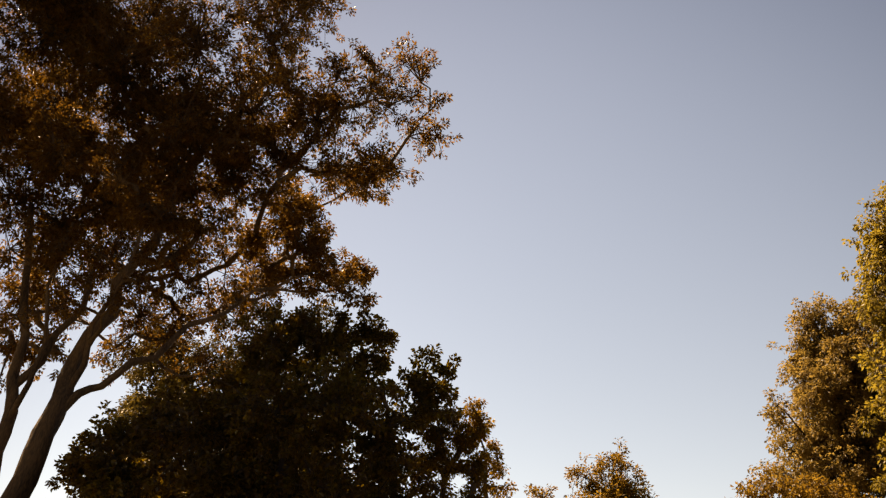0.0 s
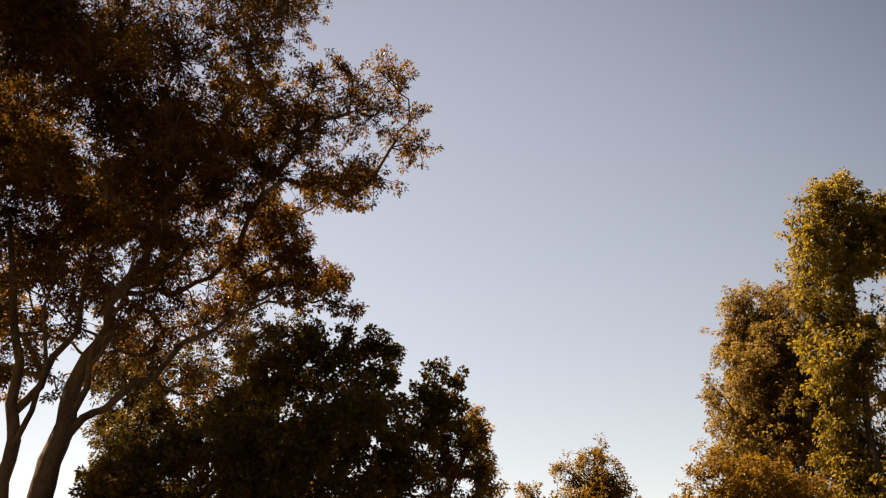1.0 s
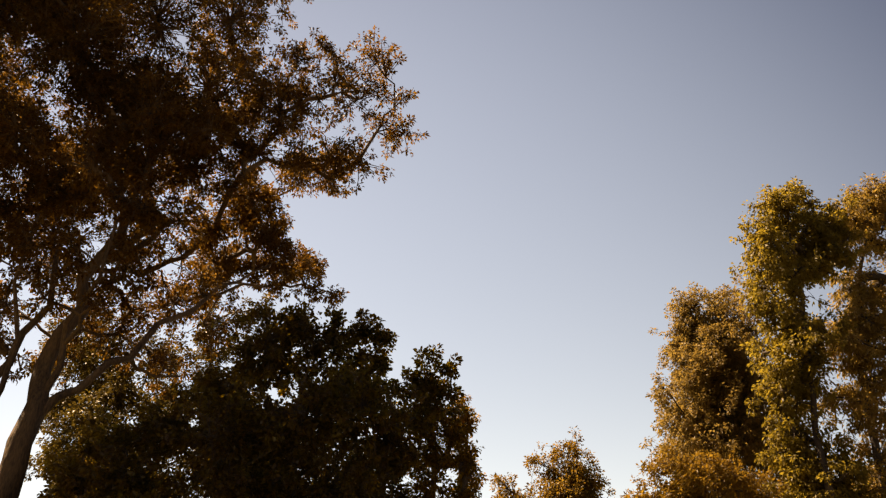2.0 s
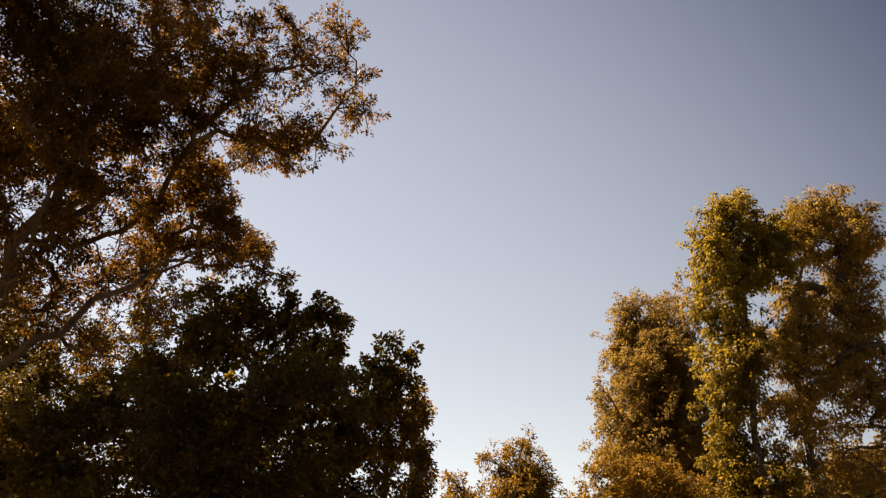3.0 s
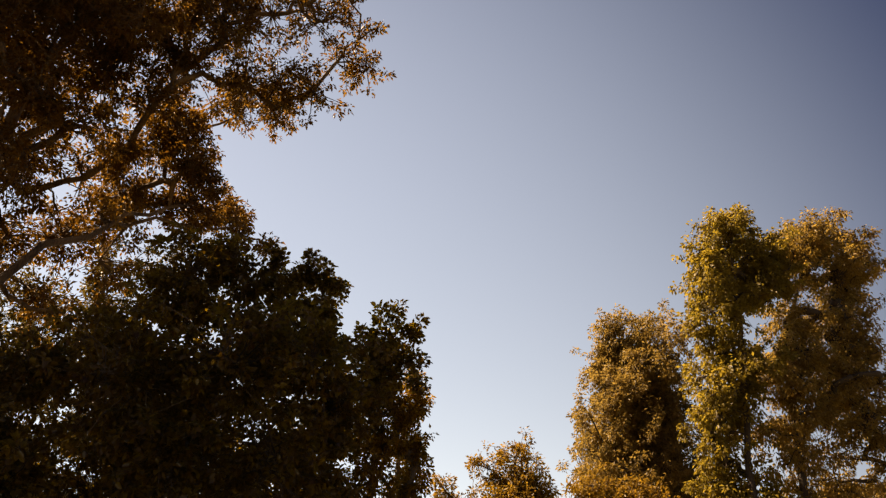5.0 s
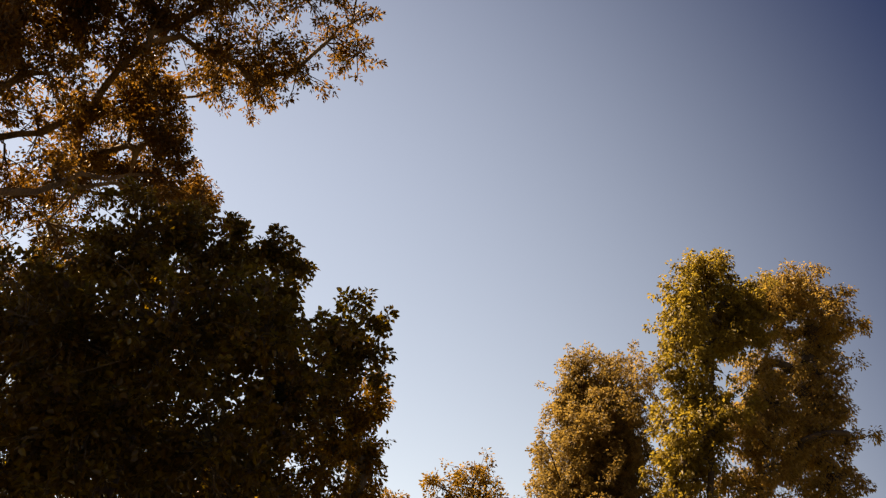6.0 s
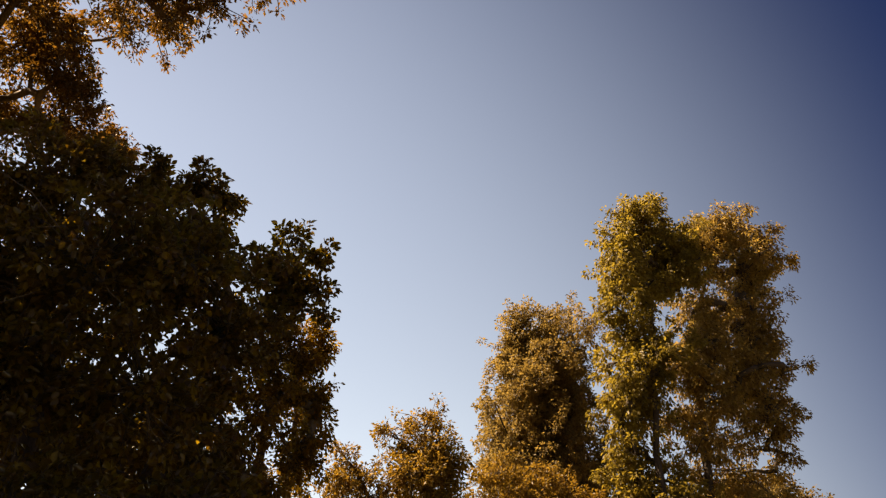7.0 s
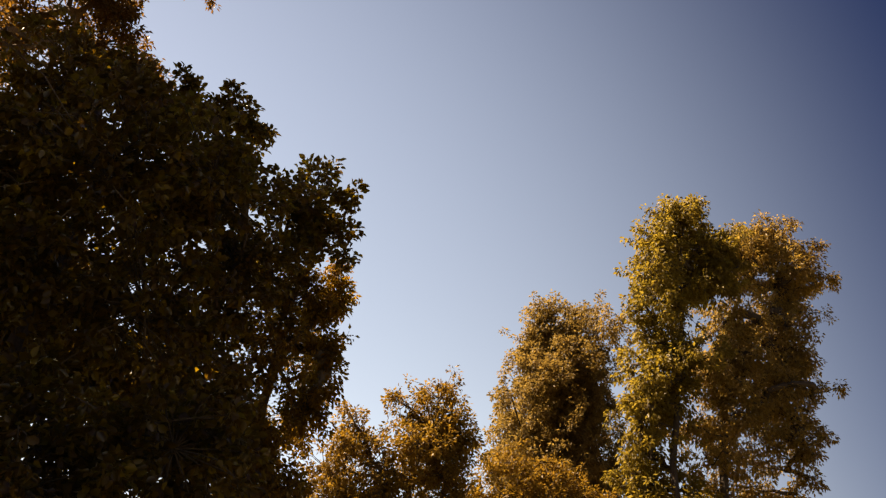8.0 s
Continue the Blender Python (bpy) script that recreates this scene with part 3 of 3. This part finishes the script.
tree("broadleaf_tree", "dense dark green broadleaf tree, mostly shaded, sunlit yellow tips", "tree",
     [[(-2.7, 11.4, -0.3, 0.24), (-2.75, 11.4, 1.6, 0.17), (-2.6, 11.4, 3.2, 0.13), (-2.5, 11.4, 5.0, 0.08), (-2.4, 11.4, 6.2, 0.05)]],
     GREEN_MASSES + [(*m, 0.62 if m[0] > -1.1 else 0.85) for m in GREEN_EDGE] + GREEN_LOW, BARK_DARK, leaf_material("dark_green_leaf", *GREEN_LEAF, 0.55, lit_boost=3.0, rough=0.3, shine=0.5), 0.062, 60.0, 5, clump=0.12, each=30, broad=True, width=0.66, droop=0.35, shoots=0.05, spray=0.5, tip=0.006,
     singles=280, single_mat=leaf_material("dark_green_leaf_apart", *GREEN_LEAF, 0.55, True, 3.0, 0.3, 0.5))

# --- an olive-leaved tree farther back, between the trunk and the dark crown ---
OLIVE_MASSES = [
    (-7.4, 17.0, 8.7, 0.6), (-7.3, 17.0, 7.6, 0.58), (-7.2, 17.0, 6.5, 0.5), (-6.8, 17.0, 9.3, 0.65), (-6.5, 17.0, 8.2, 0.7), (-6.4, 17.0, 7.0, 0.7),
    (-5.6, 17.0, 8.9, 0.72), (-5.4, 17.0, 7.7, 0.8), (-6.4, 17.0, 5.8, 0.7), (-5.3, 17.0, 6.3, 0.9), (-4.5, 17.0, 9.2, 0.6), (-5.6, 17.6, 5.0, 0.9),
    (-6.3, 15.0, 5.4, 0.5), (-6.2, 15.0, 6.6, 0.5), (-5.6, 15.0, 6.0, 0.7), (-5.8, 15.0, 7.2, 0.5), (-6.0, 15.2, 4.4, 0.7), (-5.0, 15.2, 6.8, 0.6), (-5.1, 15.2, 5.0, 0.8),
    (-8.45, 20.0, 8.3, 0.35), (-8.2, 20.0, 7.25, 0.4), (-8.8, 20.0, 9.7, 0.4), (-7.7, 19.6, 7.8, 0.6), (-8.5, 20.0, 10.6, 0.5), (-7.4, 19.6, 8.7, 0.7), (-7.2, 19.4, 6.5, 0.7), (-7.8, 19.8, 9.8, 0.6),
    (-4.2, 17.0, 8.2, 0.8), (-4.2, 17.2, 6.8, 0.9), (-3.9, 17.0, 10.0, 0.36, 0.7), (-4.6, 17.0, 9.9, 0.36, 0.7), (-3.4, 17.0, 10.2, 0.3, 0.6), (-3.2, 17.0, 9.4, 0.4, 0.8),
]
tree("olive_tree", "olive-gold leaved tree behind the dark one", "tree",
     [[(-5.6, 17.4, -0.3, 0.2), (-5.6, 17.4, 2.4, 0.15), (-5.7, 17.3, 5.0, 0.1), (-5.6, 17.2, 7.8, 0.05)]],
     OLIVE_MASSES, BARK_DARK, leaf_material("olive_gold_leaf", *OLIVE_LEAF, 0.58), 0.075, 30.0, 31, clump=0.17, each=34, droop=0.6)

# --- the brown-leaved tree close behind it ---
BROWN_MASSES = [
    (-0.07, 12.4, 5.92, 0.24), (0.33, 12.4, 5.84, 0.15), (0.32, 12.5, 5.48, 0.17), (0.36, 12.5, 5.12, 0.18), (-0.4, 12.3, 5.9, 0.26), (-0.06, 12.4, 5.42, 0.3),
    (-0.44, 12.3, 5.4, 0.3), (-0.4, 12.0, 4.9, 0.42), (0.12, 12.6, 4.6, 0.4), (-0.7, 12.8, 4.2, 0.6), (0.2, 12.8, 3.8, 0.45), (0.3, 12.5, 3.0, 0.45), (-0.5, 12.7, 3.0, 0.55),
    (0.18, 12.4, 6.32, 0.2), (0.33, 12.4, 6.05, 0.22), (-0.45, 12.0, 4.0, 0.4), (-0.1, 12.1, 3.6, 0.4), (-0.6, 12.2, 4.6, 0.4), (-0.16, 12.4, 6.2, 0.22), (-0.5, 12.4, 6.05, 0.26), (0.3, 12.4, 5.95, 0.16), (0.1, 12.4, 5.7, 0.26), (-0.25, 12.2, 5.7, 0.3), (0.22, 12.4, 5.25, 0.26), (0.2, 12.4, 4.85, 0.25),
    (0.72, 14.2, 5.9, 0.16), (0.64, 14.2, 6.35, 0.13), (0.8, 14.2, 5.5, 0.18), (0.35, 13.8, 6.45, 0.15), (0.5, 13.9, 5.9, 0.25), (0.6, 14.0, 5.0, 0.35),
]
tree("brown_tree", "small brown-gold leaved tree with fine leaves", "tree",
     [[(-0.3, 12.8, -0.3, 0.14), (-0.35, 12.8, 1.5, 0.1), (-0.25, 12.8, 3.5, 0.07), (-0.2, 12.7, 5.2, 0.04)]],
     BROWN_MASSES, BARK_DARK, leaf_material("brown_gold_leaf", *BROWN_LEAF, 0.62, lit_boost=2.4), 0.056, 52.0, 7, clump=0.12, each=34, droop=0.8)

# --- two tall slender trees side by side ---
CLEAR = [(13.36, 20.0, 12.95, 0.36), (10.74, 20.0, 9.4, 0.36), (10.85, 20.0, 10.3, 0.2), (10.5, 20.0, 8.6, 0.32)]
BARE = [(11.9 + 0.13 * i, 20.0, 7.4 + 0.75 * i, 0.2, True) for i in range(5)] + [(14.35 + 0.05 * i, 20.5, 7.4 + 0.75 * i, 0.22, True) for i in range(5)]
GOLD_MASSES = [
    (13.0, 20.2, 16.7, 0.51), (14.2, 20.2, 17.2, 0.53), (12.1, 20.2, 15.3, 0.60), (13.4, 20.2, 15.6, 0.79), (14.8, 20.2, 16.2, 0.52), (11.6, 20.2, 14.0, 0.41),
    (12.4, 20.2, 13.8, 0.75), (13.8, 20.2, 14.3, 0.67), (11.5, 20.2, 12.8, 0.40), (12.4, 20.2, 12.3, 0.66), (15.0, 20.2, 14.9, 0.51), (11.5, 20.2, 11.4, 0.35),
    (12.0, 20.2, 10.8, 0.54), (12.1, 20.2, 9.6, 0.61), (11.7, 20.2, 8.5, 0.59), (11.1, 20.2, 10.0, 0.28),
] + [
    (13.3, 20.2, 17.15, 0.3), (14.45, 20.2, 17.6, 0.3), (12.4, 20.2, 16.4, 0.3), (12.2, 20.3, 6.4, 1.0), (13.4, 20.4, 7.0, 0.9), (12.9, 20.4, 8.4, 0.7), (13.1, 20.4, 10.9, 0.5), (12.2, 20.4, 7.4, 0.9),
    (12.5, 19.8, 11.5, 0.42), (12.75, 19.8, 10.5, 0.36), (11.7, 19.7, 10.4, 0.36), (13.5, 19.9, 11.7, 0.36),
    (15.3, 20.3, 16.2, 0.3), (14.8, 20.3, 15.6, 0.45), (14.6, 20.3, 14.4, 0.4), (14.1, 20.3, 15.0, 0.45), (13.2, 20.3, 12.6, 0.4),
]
tree("gold_tree", "tall slender tree with sunlit yellow-gold leaves", "tree",
     [[(12.0, 20.1, -0.3, 0.2), (12.1, 20.1, 4.0, 0.14), (12.15, 20.0, 6.0, 0.115), (12.28, 20.0, 8.0, 0.095), (12.6, 20.0, 10.5, 0.08), (13.1, 20.0, 13.0, 0.06), (13.3, 20.0, 15.4, 0.04)]],
     filled(deepened(fuller(GOLD_MASSES, 0.1), 1), 1, 1.55), BARK_DEEP, leaf_material("gold_leaf", *GOLD_LEAF, 0.6, lit_boost=1.7), 0.125, 4.9, 11, clump=0.26, each=29, width=0.55, droop=1.0, group="tall slender trees", clear=CLEAR + BARE)
OCHRE_MASSES = [
    (17.9, 20.5, 17.6, 0.4), (18.7, 20.4, 17.6, 0.35), (18.9, 20.5, 16.4, 0.4), (17.9, 20.4, 15.9, 0.45), (18.5, 20.4, 15.0, 0.35), (17.3, 20.4, 17.1, 0.4), (18.5, 20.5, 13.4, 0.3),
    (17.0, 20.5, 17.95, 0.28), (18.3, 20.5, 18.35, 0.28), (19.2, 20.5, 17.4, 0.32), (19.4, 20.5, 16.2, 0.28),
    (16.6, 20.5, 17.4, 0.55), (18.1, 20.5, 17.9, 0.56), (16.9, 20.5, 16.2, 0.84), (18.8, 20.5, 16.8, 0.56), (19.9, 20.5, 16.5, 0.24), (17.9, 20.5, 15.2, 0.65),
    (15.9, 20.5, 14.4, 0.62), (15.5, 20.5, 13.2, 0.57), (18.8, 20.5, 15.5, 0.31), (17.1, 20.5, 13.6, 0.80), (18.6, 20.5, 13.7, 0.37), (17.8, 20.5, 12.6, 0.50),
]
OCHRE_LOWER = [
    (18.9, 20.5, 13.0, 0.22), (15.1, 20.5, 11.9, 0.75), (16.5, 20.5, 11.9, 0.77), (17.9, 20.5, 11.6, 0.49), (18.7, 20.5, 11.2, 0.18), (17.9, 20.5, 10.3, 0.38),
    (16.3, 20.5, 10.2, 0.80), (14.8, 20.5, 10.2, 0.79), (14.0, 20.5, 11.5, 0.40), (13.4, 20.5, 9.9, 0.54), (13.8, 20.5, 8.9, 0.70),
    (14.6, 20.7, 6.6, 1.1), (16.4, 20.6, 6.6, 1.1), (15.0, 20.6, 8.2, 0.9), (16.4, 20.6, 8.4, 0.9), (17.4, 20.6, 9.0, 0.6), (14.6, 20.6, 12.4, 0.4),
]
OCHRE_SPRAYS = [
    (18.6, 20.5, 15.8, 0.4), (18.75, 20.5, 15.0, 0.32), (17.7, 20.5, 13.9, 0.5), (18.2, 20.5, 13.0, 0.35), (18.4, 20.5, 11.9, 0.26), (17.0, 20.6, 12.5, 0.6), (17.5, 20.6, 10.8, 0.5), (18.6, 20.5, 10.6, 0.14), (15.0, 20.6, 10.6, 0.67), (14.6, 20.6, 11.9, 0.6),
    (16.2, 20.4, 15.4, 0.5), (15.4, 20.4, 13.8, 0.4), (16.0, 20.4, 16.6, 0.4), (15.2, 20.4, 12.8, 0.35),
]
tree("ochre_tree", "tall tree with drooping ochre leaf sprays", "tree",
     [[(14.3, 20.6, -0.3, 0.22), (14.4, 20.6, 4.0, 0.16), (14.42, 20.55, 6.5, 0.135), (14.52, 20.5, 8.5, 0.115), (14.75, 20.5, 11.2, 0.095), (15.8, 20.5, 14.1, 0.065), (16.8, 20.5, 16.4, 0.04)]],
     filled(deepened(fuller([(*m, 1.35) for m in OCHRE_MASSES] + OCHRE_LOWER + OCHRE_SPRAYS, 0.08), 2), 2, 1.55), BARK_DEEP, leaf_material("ochre_leaf", *UMBER_LEAF, 0.6, lit_boost=1.8), 0.122, 4.0, 13, clump=0.27, each=27, width=0.45, droop=1.1, group="tall slender trees", clear=CLEAR + BARE, spray=0.5)

# --- the rounder tree behind them ---
ROUND_MASSES = [
    (13.6, 27.7, 16.3, 0.92), (15.5, 27.7, 16.9, 1.1), (13.8, 27.7, 14.7, 1.4), (12.85, 27.8, 15.6, 0.45), (13.0, 27.7, 16.7, 0.35), (14.0, 27.7, 17.2, 0.4), (12.7, 27.7, 14.8, 0.5), (10.85, 26.0, 12.2, 0.4), (10.6, 25.8, 11.5, 0.35), (10.75, 25.8, 10.6, 0.5), (10.8, 25.8, 9.6, 0.7),
    (12.7, 27.7, 12.1, 1.3), (15.8, 27.7, 14.7, 1.6), (12.8, 27.7, 14.0, 0.9), (14.7, 27.7, 12.1, 1.6), (11.9, 27.7, 11.0, 0.9),
    (13.4, 27.4, 13.2, 1.2), (13.2, 27.4, 11.0, 1.1), (14.9, 27.4, 13.4, 1.1), (14.4, 27.5, 15.6, 0.9), (14.6, 27.4, 11.2, 1.1),
    (12.6, 26.4, 13.2, 0.9), (13.4, 26.2, 11.6, 1.0), (12.6, 26.2, 10.2, 0.9), (13.8, 26.3, 14.4, 0.9), (14.6, 26.4, 13.0, 0.9), (14.2, 26.2, 10.4, 0.9),
    (14.0, 27.9, 9.7, 1.6), (15.3, 27.9, 10.2, 1.2), (12.5, 27.7, 8.5, 1.4), (15.4, 27.9, 7.8, 1.5), (16.8, 28.0, 12.8, 1.1, 0.7), (17.0, 28.0, 11.3, 1.0, 0.5), (17.2, 28.2, 9.8, 1.2), (17.6, 28.4, 8.2, 1.4),
]
tree("round_tree", "thick bushy tree with tawny leaves in full sun", "tree",
     [[(13.7, 28.4, -0.3, 0.36), (13.7, 28.4, 4.0, 0.28), (13.9, 28.3, 9.0, 0.2), (14.4, 28.2, 13.0, 0.12), (14.5, 28.0, 15.4, 0.06)]],
     filled(fuller(ROUND_MASSES, 0.12), 3), BARK_DEEP, leaf_material("tawny_leaf", *OCHRE_LEAF, 0.62, lit_boost=1.4), 0.118, 7.2, 17, clump=0.25, each=31, droop=0.7, clear=CLEAR[1:])

# --- low trees and bushes ---
RUST_MASSES = [
    (8.5, 22.0, 8.2, 0.7), (8.1, 22.0, 7.5, 0.6), (6.4, 22.0, 6.5, 0.5), (7.0, 22.0, 6.8, 0.5), (6.8, 22.2, 5.4, 0.9), (10.3, 22.0, 7.8, 0.9), (9.4, 21.6, 7.2, 0.9), (11.6, 22.0, 7.2, 0.9), (7.8, 22.0, 6.8, 0.9),
    (9.0, 21.8, 5.6, 1.2), (11.0, 21.8, 5.6, 1.2), (10.0, 22.2, 4.0, 1.3), (8.0, 22.2, 4.6, 1.0),
]
tree("rust_tree", "low spreading tree with rust-gold autumn leaves", "tree",
     [[(9.6, 22.2, -0.3, 0.2), (9.6, 22.2, 2.5, 0.14), (9.7, 22.1, 5.0, 0.09), (9.6, 22.0, 6.8, 0.05)]],
     filled(RUST_MASSES, 4), BARK_DARK, leaf_material("rust_leaf", *RUST_LEAF, 0.58, lit_boost=1.3), 0.10, 14.0, 19, clump=0.21, each=28, droop=0.6)
SMALL_MASSES = [
    (2.95, 15.0, 6.3, 0.45), (2.4, 15.0, 6.05, 0.33), (3.3, 15.0, 5.85, 0.42), (2.7, 15.0, 5.5, 0.5), (1.6, 15.0, 5.6, 0.32),
    (3.1, 14.8, 5.4, 0.4), (2.0, 15.0, 5.1, 0.6), (1.3, 15.0, 4.9, 0.4), (3.2, 15.1, 4.8, 0.6), (2.5, 15.2, 4.2, 0.7), (1.4, 15.1, 4.0, 0.6), (3.6, 15.2, 3.9, 0.5),
]
tree("small_tree", "small round-topped tree with orange-brown leaves", "tree",
     [[(2.4, 15.2, -0.3, 0.13), (2.4, 15.2, 1.8, 0.1), (2.5, 15.1, 3.8, 0.07), (2.7, 15.0, 5.4, 0.035)]],
     filled(SMALL_MASSES, 5, 1.4), BARK_DARK, leaf_material("orange_leaf", *RUST_LEAF, 0.58, lit_boost=1.3), 0.058, 42.0, 23, clump=0.13, each=30, droop=0.5)
FAR_MASSES = [
    (22.3, 25.0, 9.7, 0.85), (23.7, 25.0, 9.5, 0.6), (24.6, 25.0, 9.1, 0.5), (20.7, 25.0, 9.3, 0.85), (19.4, 25.0, 8.8, 0.9), (17.6, 25.0, 8.4, 0.9), (16.6, 25.2, 7.8, 1.0), (21.6, 25.0, 8.0, 1.1),
    (23.4, 25.0, 7.8, 1.0), (20.0, 25.2, 7.0, 1.2), (22.2, 25.2, 6.4, 1.3), (18.4, 25.0, 7.4, 0.9), (24.4, 25.2, 6.6, 1.0),
]
tree("hedge_tree", "low dark tree with gold-tipped leaves", "tree",
     [[(21.6, 25.4, -0.3, 0.22), (21.6, 25.4, 2.6, 0.17), (21.7, 25.3, 5.0, 0.11), (21.8, 25.1, 7.6, 0.05)]],
     filled(FAR_MASSES, 6), BARK_DARK, leaf_material("gold_tipped_leaf", *OCHRE_LEAF, 0.58), 0.14, 20.0, 29, clump=0.3, each=26, droop=0.6)
